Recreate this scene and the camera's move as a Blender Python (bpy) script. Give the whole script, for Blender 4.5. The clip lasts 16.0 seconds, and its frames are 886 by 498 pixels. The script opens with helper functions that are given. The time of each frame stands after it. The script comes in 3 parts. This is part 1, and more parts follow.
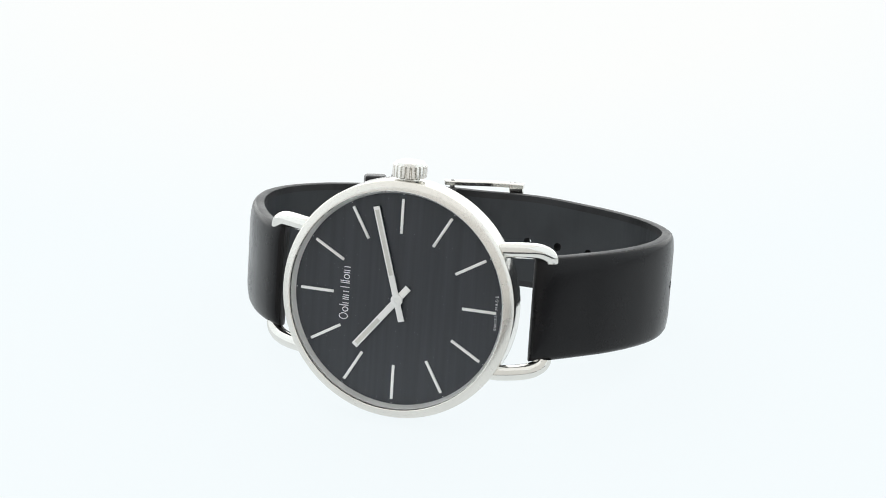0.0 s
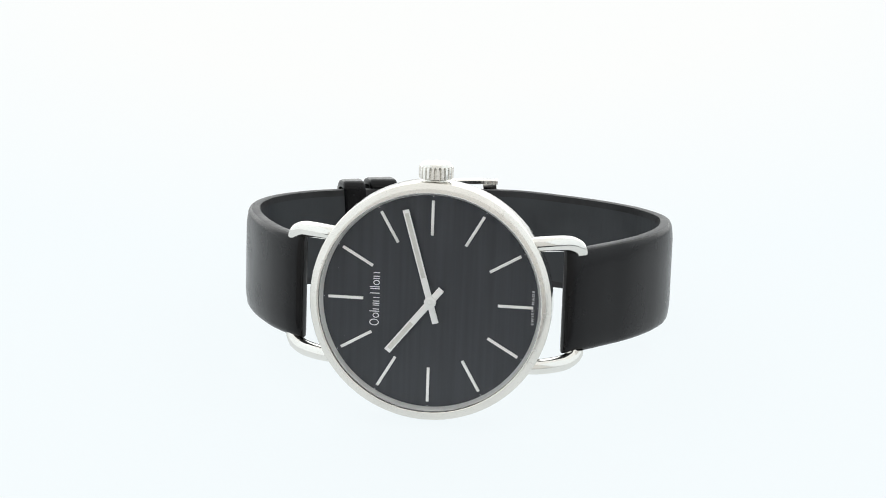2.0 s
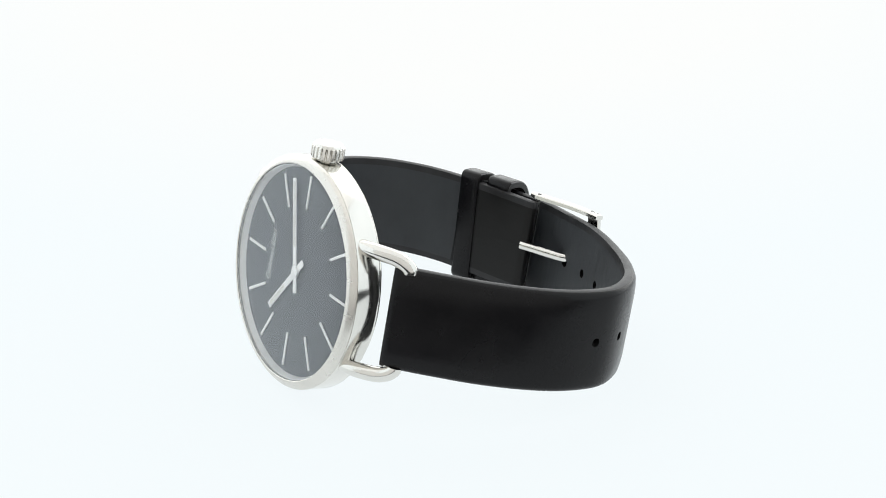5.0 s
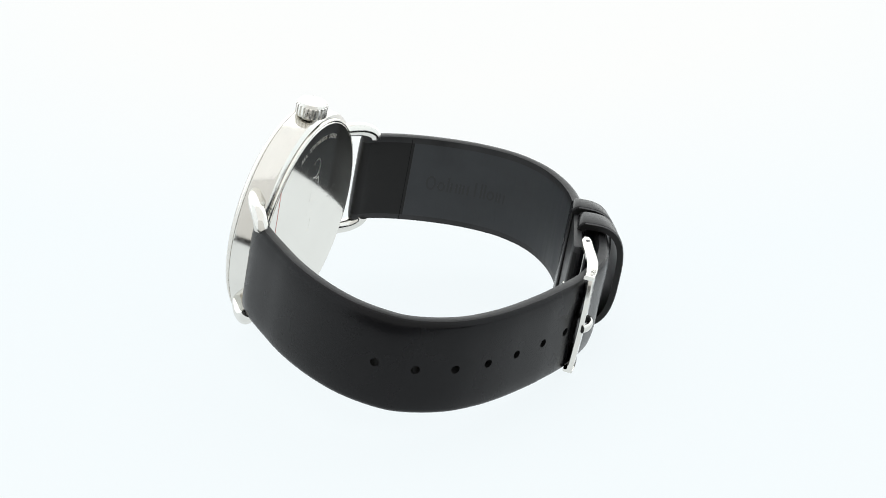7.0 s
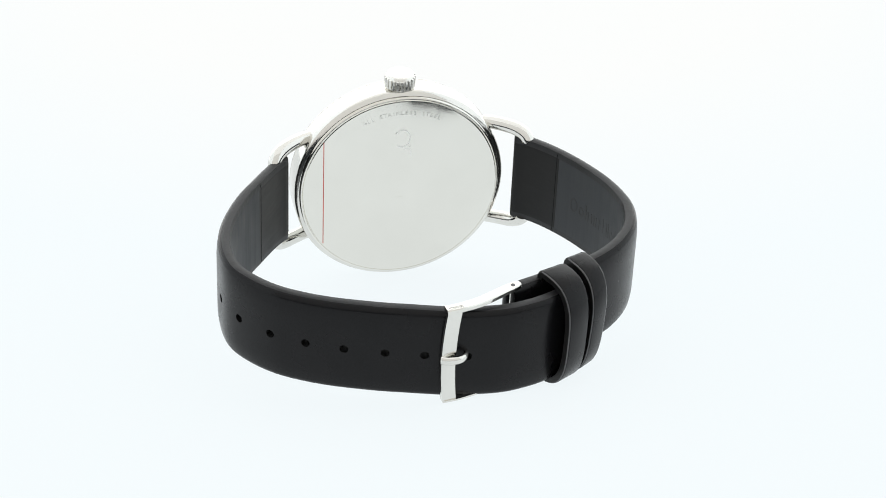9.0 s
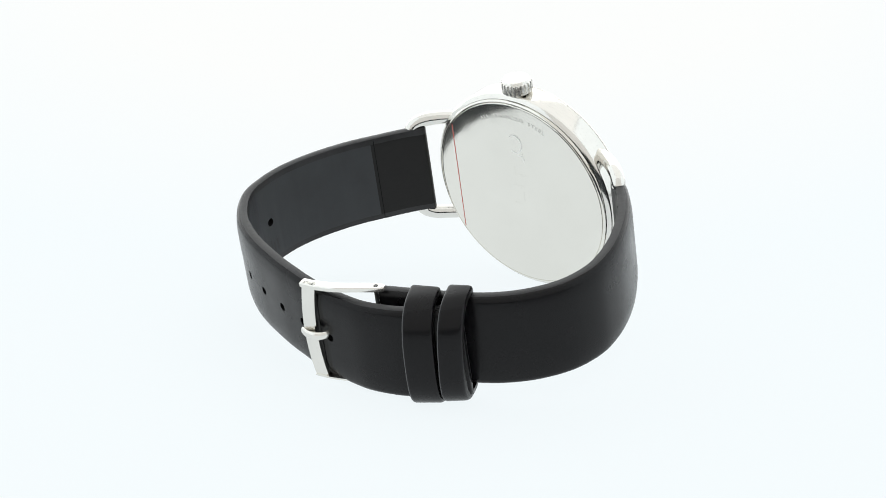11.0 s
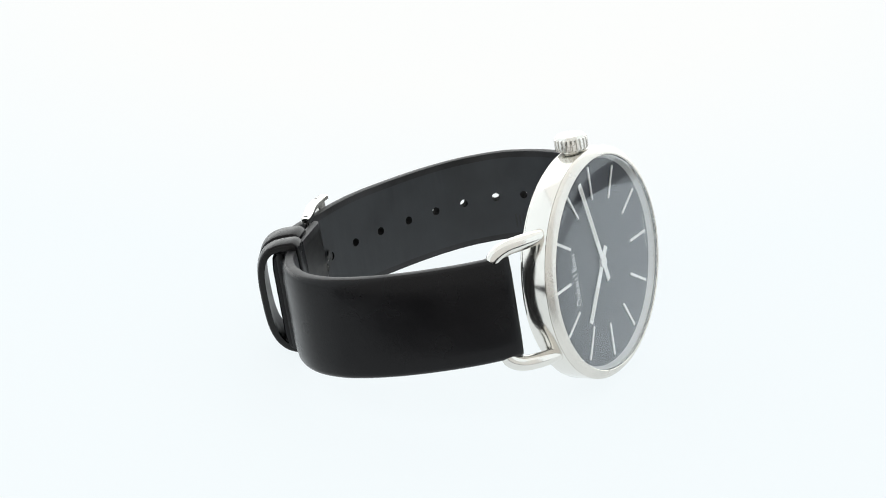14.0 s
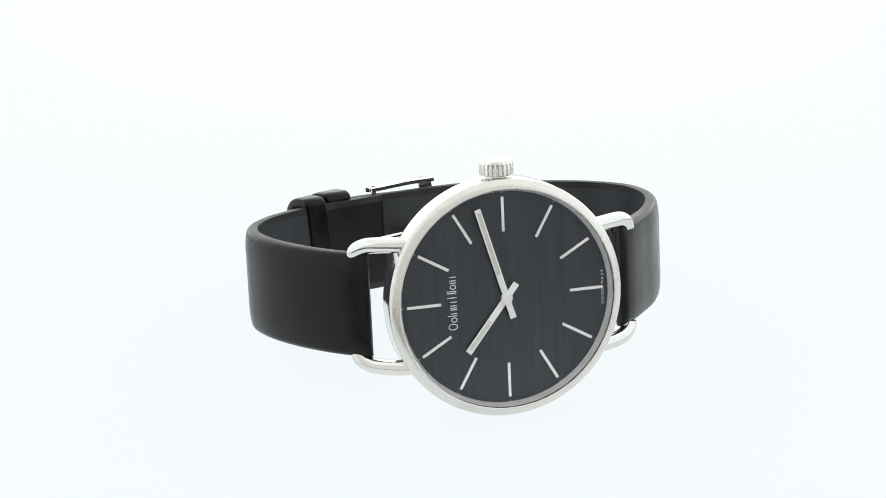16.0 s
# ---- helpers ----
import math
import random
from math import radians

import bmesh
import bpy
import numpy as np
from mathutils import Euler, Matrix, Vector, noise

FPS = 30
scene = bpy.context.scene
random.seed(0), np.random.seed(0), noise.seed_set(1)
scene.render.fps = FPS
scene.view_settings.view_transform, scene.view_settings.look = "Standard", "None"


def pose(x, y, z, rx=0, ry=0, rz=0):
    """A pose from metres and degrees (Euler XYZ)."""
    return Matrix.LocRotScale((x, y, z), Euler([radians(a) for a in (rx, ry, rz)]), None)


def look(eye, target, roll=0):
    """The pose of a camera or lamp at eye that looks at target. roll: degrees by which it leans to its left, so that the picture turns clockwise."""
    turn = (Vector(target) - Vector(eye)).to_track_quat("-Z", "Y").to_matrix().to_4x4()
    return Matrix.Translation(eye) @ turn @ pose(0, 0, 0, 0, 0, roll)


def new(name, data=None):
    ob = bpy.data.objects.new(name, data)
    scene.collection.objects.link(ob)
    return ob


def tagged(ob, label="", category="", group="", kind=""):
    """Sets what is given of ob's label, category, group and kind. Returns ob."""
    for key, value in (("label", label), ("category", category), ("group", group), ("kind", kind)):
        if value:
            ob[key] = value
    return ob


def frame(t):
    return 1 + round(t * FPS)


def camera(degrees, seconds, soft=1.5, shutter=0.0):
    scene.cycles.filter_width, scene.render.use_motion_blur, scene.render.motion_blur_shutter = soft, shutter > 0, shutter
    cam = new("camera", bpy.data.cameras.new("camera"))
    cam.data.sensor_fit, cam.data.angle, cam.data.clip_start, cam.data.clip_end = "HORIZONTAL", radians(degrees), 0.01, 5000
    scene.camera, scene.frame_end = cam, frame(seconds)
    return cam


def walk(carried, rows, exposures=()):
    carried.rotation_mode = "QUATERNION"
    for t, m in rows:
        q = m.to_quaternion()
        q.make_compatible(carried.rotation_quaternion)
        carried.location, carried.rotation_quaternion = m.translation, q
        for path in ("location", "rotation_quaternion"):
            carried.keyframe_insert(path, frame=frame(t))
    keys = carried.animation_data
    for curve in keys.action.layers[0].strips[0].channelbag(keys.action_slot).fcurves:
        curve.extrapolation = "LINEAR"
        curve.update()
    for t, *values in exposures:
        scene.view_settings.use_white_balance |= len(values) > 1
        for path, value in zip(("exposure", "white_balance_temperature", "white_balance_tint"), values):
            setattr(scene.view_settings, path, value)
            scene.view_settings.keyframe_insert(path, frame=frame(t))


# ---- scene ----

MM = 0.001

# ---- camera: stands still on a tripod, looks down on the table ----
LIFT = 0.01836                     # height of the turning centre's aim point over the table
cam = camera(22.51, 16.0, soft=0.95)
EYE = (0.0001, -0.38686, 0.16345 + LIFT)
AIM = (0.0001, 0.0, LIFT)
walk(cam, [(0.0, look(EYE, AIM)), (16.0, look(EYE, AIM))])

# the watch's seat on the turning centre: leans back on its strap
SEAT = pose(0.00206, -0.03224, 0.00361 + LIFT, -10.91, 0, 0) @ pose(0, 0, 0, 0, 0.42, 0)

# degrees of turn of the watch about the upright axis, time by time
TURN = [(0.0, -17.73), (0.5, -11.77), (1.0, -6.75), (1.5, -3.62), (2.0, -7.4), (2.5, -12.25),
        (3.0, -18.8), (3.5, -26.13), (4.0, -35.53), (4.5, -45.54), (5.0, -57.6), (5.2, -62.9),
        (5.75, -77.7), (6.25, -91.2), (6.75, -104.8), (7.3, -119.65), (7.5, -125.09), (8.0, -139.0),
        (8.5, -152.5), (9.0, -166.2), (9.2, -171.64), (9.75, -186.2), (10.25, -199.4), (10.75, -212.3),
        (11.3, -226.6), (11.5, -232.0), (12.0, -246.3), (12.5, -259.9), (13.0, -273.5),
        (13.5, -287.02), (14.0, -300.5), (14.5, -312.95), (15.0, -324.8), (15.5, -334.61), (16.0, -343.5)]

# ---- world and light: backlit table; glowing panels all round and dim room added, unseen ----
world = bpy.data.worlds.new("world")
scene.world = world
world.use_nodes = True
world.node_tree.nodes["Background"].inputs[0].default_value = (0.75, 0.85, 1.0, 1)
world.node_tree.nodes["Background"].inputs[1].default_value = 0.05
scene.view_settings.exposure = 0.0

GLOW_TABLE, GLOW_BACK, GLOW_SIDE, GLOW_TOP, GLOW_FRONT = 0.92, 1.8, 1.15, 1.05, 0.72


# ---- materials ----
def material(name):
    m = bpy.data.materials.new(name)
    m.use_nodes = True
    nt = m.node_tree
    return m, nt, nt.nodes["Principled BSDF"]


def node(nt, kind, **values):
    n = nt.nodes.new(kind)
    for key, value in values.items():
        n.inputs[key.replace("_", " ")].default_value = value
    return n


def noise_map(nt, scale, detail=4.0, stretch=(1, 1, 1)):
    co = nt.nodes.new("ShaderNodeTexCoord")
    mp = node(nt, "ShaderNodeMapping")
    mp.inputs["Scale"].default_value = stretch
    tx = node(nt, "ShaderNodeTexNoise", Scale=scale, Detail=detail)
    nt.links.new(co.outputs["Object"], mp.inputs["Vector"])
    nt.links.new(mp.outputs["Vector"], tx.inputs["Vector"])
    return tx.outputs["Fac"]


def ramp(nt, source, low, high, a=0.3, b=0.7):
    r = nt.nodes.new("ShaderNodeMapRange")
    r.inputs["From Min"].default_value, r.inputs["From Max"].default_value = a, b
    r.inputs["To Min"].default_value, r.inputs["To Max"].default_value = low, high
    nt.links.new(source, r.inputs["Value"])
    return r.outputs["Result"]


def mix(nt, source, one, two):
    n = nt.nodes.new("ShaderNodeMix")
    n.data_type = "RGBA"
    n.inputs[6].default_value, n.inputs[7].default_value = (*one, 1), (*two, 1)
    nt.links.new(source, n.inputs[0])
    return n.outputs[2]


def bump(nt, bsdf, source, strength, distance):
    b = node(nt, "ShaderNodeBump", Strength=strength, Distance=distance)
    nt.links.new(source, b.inputs["Height"])
    nt.links.new(b.outputs["Normal"], bsdf.inputs["Normal"])


def metal(name, one, two, rough_low, rough_high, scale, stretch=(1, 1, 1), relief=0.0, metallic=1.0):
    m, nt, b = material(name)
    b.inputs["Metallic"].default_value = metallic
    grain = noise_map(nt, scale, 3.0, stretch)
    broad = noise_map(nt, 90.0, 3.0)
    nt.links.new(mix(nt, ramp(nt, broad, 0, 1), one, two), b.inputs["Base Color"])
    nt.links.new(ramp(nt, grain, rough_low, rough_high), b.inputs["Roughness"])
    if relief:
        bump(nt, b, grain, relief, 0.00002)
    return m


def leather(name, one, two, rough_low, rough_high, grain_scale, relief, stretch=(1, 1, 1), sheen=0.5, creases=0.0):
    m, nt, b = material(name)
    grain = noise_map(nt, grain_scale, 6.0, stretch)
    broad = noise_map(nt, 140.0, 4.0)
    nt.links.new(mix(nt, ramp(nt, broad, 0, 1), one, two), b.inputs["Base Color"])
    nt.links.new(ramp(nt, broad, rough_low, rough_high), b.inputs["Roughness"])
    if creases:
        fold = nt.nodes.new("ShaderNodeMath")
        fold.operation = "MULTIPLY_ADD"
        fold.inputs[1].default_value = creases
        nt.links.new(noise_map(nt, 420.0, 2.0, (1.0, 1.0, 0.1)), fold.inputs[0])
        nt.links.new(grain, fold.inputs[2])
        grain = fold.outputs[0]
    bump(nt, b, grain, relief, 0.00006)
    b.inputs["Specular IOR Level"].default_value = sheen
    return m


STEEL = metal("polished_steel", (0.78, 0.765, 0.725), (0.70, 0.69, 0.655), 0.09, 0.16, 700.0)
CROWN_STEEL = metal("satin_crown_steel", (0.80, 0.785, 0.745), (0.72, 0.705, 0.67), 0.22, 0.3, 700.0)
BRUSHED = metal("brushed_steel", (0.74, 0.72, 0.675), (0.66, 0.64, 0.60), 0.24, 0.28, 500.0)


def brush_round(m):
    """Circular brushing: the gloss spreads across the ring, not along it."""
    nt = m.node_tree
    b = next(n for n in nt.nodes if n.type == "BSDF_PRINCIPLED")
    tangent = nt.nodes.new("ShaderNodeTangent")
    tangent.direction_type = "RADIAL"
    tangent.axis = "Y"
    nt.links.new(tangent.outputs["Tangent"], b.inputs["Tangent"])
    b.inputs["Anisotropic"].default_value = 0.75


brush_round(BRUSHED)
BACK_STEEL = metal("film_covered_steel", (0.80, 0.785, 0.735), (0.775, 0.76, 0.71), 0.08, 0.12, 300.0, relief=0.05)
HAND_STEEL = metal("satin_hand_steel", (0.92, 0.905, 0.86), (0.87, 0.855, 0.81), 0.35, 0.45, 1500.0, metallic=0.35)
LEATHER = leather("smooth_black_leather", (0.0040, 0.0039, 0.0046), (0.0054, 0.0052, 0.0060), 0.2, 0.3, 2200.0, 0.3, sheen=0.2)
EDGE = leather("black_edge_paint", (0.009, 0.009, 0.0095), (0.024, 0.024, 0.026), 0.36, 0.5, 1100.0, 1.0, sheen=0.34)
LINING = leather("charcoal_lining", (0.019, 0.021, 0.024), (0.029, 0.032, 0.036), 0.46, 0.6, 650.0, 0.8, (1.0, 1.0, 0.2), sheen=0.4, creases=3.0)
# Dark lining of the strap ends; inside the loops it paints their shade.
PATCH = leather("lining_patch_and_loop_shade", (0.006, 0.0058, 0.0058), (0.009, 0.0088, 0.0086), 0.3, 0.45, 1200.0, 0.6, (0.3, 0.3, 1.0), sheen=0.22)
# The light caught by the loops' cut edge, put into its colour.
LIT_EDGE = leather("lit_cut_edge", (0.045, 0.045, 0.048), (0.08, 0.08, 0.083), 0.5, 0.6, 1500.0, 0.5)
EMBOSS = leather("embossed_mark", (0.010, 0.011, 0.012), (0.014, 0.015, 0.016), 0.5, 0.6, 2200.0, 0.2)


def dial_material():
    m, nt, b = material("brushed_black_dial")
    grain = noise_map(nt, 1000.0, 2.0, (1.0, 0.0, 0.03))
    bands = noise_map(nt, 160.0, 2.0, (0.5, 0.0, 0.5))
    nt.links.new(mix(nt, ramp(nt, grain, 0, 1), (0.027, 0.0295, 0.0335), (0.038, 0.041, 0.046)), b.inputs["Base Color"])
    nt.links.new(ramp(nt, bands, 0.40, 0.45), b.inputs["Roughness"])
    return m


DIAL = dial_material()


def plain(name, colour, rough=0.5, metallic=0.0):
    m, nt, b = material(name)
    v = noise_map(nt, 1200.0, 3.0)
    dark = tuple(c * 0.88 for c in colour)
    nt.links.new(mix(nt, ramp(nt, v, 0, 1), colour, dark), b.inputs["Base Color"])
    b.inputs["Roughness"].default_value = rough
    b.inputs["Metallic"].default_value = metallic
    return m


PRINT = plain("white_print", (0.85, 0.85, 0.85), 0.5)
RED = plain("red_film_line", (0.70, 0.16, 0.13), 0.4)
ETCH = plain("etched_mark", (0.93, 0.92, 0.88), 0.3, 1.0)
ETCH_DARK = plain("dark_engraving", (0.10, 0.10, 0.10), 0.5)
# Black seam line; also painted on hole walls for the dark inside.
BLACK = plain("black_seam_and_hole_shade", (0.004, 0.004, 0.004), 0.8)
BLACK.node_tree.nodes["Principled BSDF"].inputs["Specular IOR Level"].default_value = 0.1


def glass_material():
    """Coated mineral glass: hardly any mirror image from the front, more and more at a flat angle."""
    m, nt, b = material("clear_crystal")
    nt.nodes.remove(b)
    clear = nt.nodes.new("ShaderNodeBsdfTransparent")
    clear.inputs["Color"].default_value = (0.985, 0.99, 1.0, 1)
    gloss = nt.nodes.new("ShaderNodeBsdfGlossy")
    gloss.inputs["Roughness"].default_value = 0.02
    gloss.inputs["Color"].default_value = (0.93, 0.97, 1.0, 1)
    facing = nt.nodes.new("ShaderNodeLayerWeight")
    facing.inputs["Blend"].default_value = 0.5
    cube = nt.nodes.new("ShaderNodeMath")
    cube.operation = "POWER"
    cube.inputs[1].default_value = 3.6
    scale = nt.nodes.new("ShaderNodeMath")
    scale.operation = "MULTIPLY_ADD"
    scale.inputs[1].default_value, scale.inputs[2].default_value = 1.1, 0.0
    nt.links.new(facing.outputs["Facing"], cube.inputs[0])
    nt.links.new(cube.outputs[0], scale.inputs[0])
    both = nt.nodes.new("ShaderNodeMixShader")
    nt.links.new(scale.outputs[0], both.inputs[0])
    nt.links.new(clear.outputs[0], both.inputs[1])
    nt.links.new(gloss.outputs[0], both.inputs[2])
    nt.links.new(both.outputs[0], nt.nodes["Material Output"].inputs["Surface"])
    return m


CRYSTAL = glass_material()


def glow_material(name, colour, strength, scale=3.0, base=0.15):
    """A surface that glows by itself, a little unevenly, as if backlit."""
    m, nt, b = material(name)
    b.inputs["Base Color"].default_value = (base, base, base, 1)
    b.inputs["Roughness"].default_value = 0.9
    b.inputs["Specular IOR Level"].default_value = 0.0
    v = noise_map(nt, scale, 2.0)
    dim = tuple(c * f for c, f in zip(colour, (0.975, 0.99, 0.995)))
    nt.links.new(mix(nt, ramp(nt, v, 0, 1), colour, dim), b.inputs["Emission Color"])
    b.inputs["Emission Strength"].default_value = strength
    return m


def table_material():
    """Backlit acrylic; the glow is painted neutral round the far end, cooler beyond."""
    m = glow_material("backlit_table_acrylic", (1.0, 1.0, 1.0), GLOW_TABLE, base=0.06)
    nt = m.node_tree
    b = next(n for n in nt.nodes if n.type == "BSDF_PRINCIPLED")
    co = nt.nodes.new("ShaderNodeTexCoord")
    away = node(nt, "ShaderNodeVectorMath")
    away.operation = "DISTANCE"
    away.inputs[1].default_value = (0.0, 0.25, 0.0)
    nt.links.new(co.outputs["Object"], away.inputs[0])
    nt.links.new(mix(nt, ramp(nt, away.outputs["Value"], 0, 1, 0.10, 0.21), (0.975, 0.985, 0.975), (0.922, 0.98, 1.0)), b.inputs["Emission Color"])
    return m


TABLE_GLOW = table_material()
# Panels out of view, made to glow for light and mirror images.
BACK_GLOW = glow_material("added_back_glow", (0.985, 1.0, 0.99), GLOW_BACK)
SIDE_GLOW = glow_material("added_side_glow", (0.93, 0.98, 1.0), GLOW_SIDE)
FRONT_GLOW = glow_material("added_front_glow", (1.0, 0.985, 0.95), GLOW_FRONT)
TOP_GLOW = glow_material("added_top_glow", (1.0, 1.0, 0.98), GLOW_TOP)
ROOM = plain("grey_room_paint", (0.30, 0.30, 0.31), 0.8)
FLOOR = plain("dark_studio_floor", (0.12, 0.12, 0.12), 0.7)


# ---- mesh helpers ----
def finish(name, bm, materials, smooth=None):
    me = bpy.data.meshes.new(name)
    bmesh.ops.recalc_face_normals(bm, faces=bm.faces)
    if smooth is not None:
        for f in bm.faces:
            f.smooth = True
        for e in bm.edges:
            if len(e.link_faces) == 2 and e.calc_face_angle(0.0) > radians(smooth):
                e.smooth = False
    bm.to_mesh(me)
    bm.free()
    for m in materials if isinstance(materials, (list, tuple)) else [materials]:
        me.materials.append(m)
    return me


def part(name, bm, materials, parent, label="", smooth=35):
    ob = new(name, finish(name, bm, materials, smooth))
    ob.parent = parent
    if parent is watch:
        ob.matrix_basis = SEAT
    if label:
        tagged(ob, label)
    return ob


def structure(name, bm, materials, label, category, smooth=None):
    return tagged(new(name, finish(name, bm, materials, smooth)), label, category, kind="structure")


def lathe(profile, n=160, closed=True, bm=None):
    """Turns (radius, y) points in millimetres about the watch's y axis."""
    bm = bm or bmesh.new()
    rings = []
    for r, y in profile:
        if r < 1e-6:
            rings.append([bm.verts.new((0, y * MM, 0))])
        else:
            rings.append([bm.verts.new((r * MM * math.cos(k * math.tau / n), y * MM, r * MM * math.sin(k * math.tau / n))) for k in range(n)])
    pairs = list(zip(rings, rings[1:])) + ([(rings[-1], rings[0])] if closed else [])
    for a, b in pairs:
        for k in range(n):
            j = (k + 1) % n
            loop = [a[k % len(a)], a[j % len(a)], b[j % len(b)], b[k % len(b)]]
            loop = list(dict.fromkeys(loop))
            if len(loop) > 2:
                bm.faces.new(loop)
    return bm


def box(bm, x0, x1, y0, y1, z0, z1, m=None, bevel=0.0):
    made = bmesh.ops.create_cube(bm, size=1.0)["verts"]
    for v in made:
        v.co = Vector(((x0 + x1) / 2 + v.co.x * (x1 - x0), (y0 + y1) / 2 + v.co.y * (y1 - y0), (z0 + z1) / 2 + v.co.z * (z1 - z0))) * MM
    if bevel:
        edges = list({e for v in made for e in v.link_edges})
        out = bmesh.ops.bevel(bm, geom=edges, offset=bevel * MM, segments=2, affect="EDGES", profile=0.5)
        made = list({v for f in out["faces"] for v in f.verts} | {v for v in made if v.is_valid})
    if m is not None:
        for v in made:
            v.co = m @ v.co
    return made


def spline(points, step):
    """Catmull-Rom through 2D or 3D points, resampled at about the given step."""
    pts = [Vector(q) for q in points]
    ext = [2 * pts[0] - pts[1]] + pts + [2 * pts[-1] - pts[-2]]
    fine = []
    for i in range(1, len(ext) - 2):
        p0, p1, p2, p3 = ext[i - 1:i + 3]
        for k in range(24):
            t = k / 24
            fine.append(0.5 * ((2 * p1) + (p2 - p0) * t + (2 * p0 - 5 * p1 + 4 * p2 - p3) * t * t + (3 * p1 - p0 - 3 * p2 + p3) * t ** 3))
    fine.append(pts[-1])
    lengths = [0.0]
    for a, b in zip(fine, fine[1:]):
        lengths.append(lengths[-1] + (b - a).length)
    return fine, lengths


class Path:
    """A curve in the plane across the strap, with points by length along it."""

    def __init__(self, points):
        self.fine, self.lengths = spline(points, 1.0)
        self.total = self.lengths[-1]

    def at(self, s):
        s = min(max(s, 0.0), self.total)
        i = int(np.searchsorted(self.lengths, s))
        i = min(max(i, 1), len(self.fine) - 1)
        a, b = self.lengths[i - 1], self.lengths[i]
        return self.fine[i - 1].lerp(self.fine[i], (s - a) / max(b - a, 1e-9))

    def along(self, s):
        p = self.at(s)
        d = (self.at(s + 0.6) - self.at(s - 0.6)).normalized()
        return p, d

    def nearest(self, q):
        return min(((p - Vector(q)).length, s) for p, s in zip(self.fine, self.lengths))[1]


def tube(path_points, radius, n=20, step=0.35, flat=1.0, bm=None, swell=None):
    """A round bar swept along a path in millimetres."""
    bm = bm or bmesh.new()
    fine, lengths = spline(path_points, step)
    total = lengths[-1]
    count = max(4, int(total / step))
    rings, side = [], None
    for i in range(count + 1):
        s = total * i / count
        k = min(max(int(np.searchsorted(lengths, s)), 1), len(fine) - 1)
        f = (s - lengths[k - 1]) / max(lengths[k] - lengths[k - 1], 1e-9)
        p = fine[k - 1].lerp(fine[k], f)
        d = (fine[k] - fine[k - 1]).normalized()
        ref = Vector((0, 1, 0)) if side is None else side
        side = (ref - d * ref.dot(d)).normalized()
        up = d.cross(side)
        r = radius * (swell(i / count) if swell else 1.0)
        rings.append([bm.verts.new((p + side * r * flat * math.cos(a) + up * r * math.sin(a)) * MM) for a in (k2 * math.tau / n for k2 in range(n))])
    for a, b in zip(rings, rings[1:]):
        for k in range(n):
            bm.faces.new((a[k], a[(k + 1) % n], b[(k + 1) % n], b[k]))
    bm.faces.new(rings[0])
    bm.faces.new(rings[-1][::-1])
    return bm


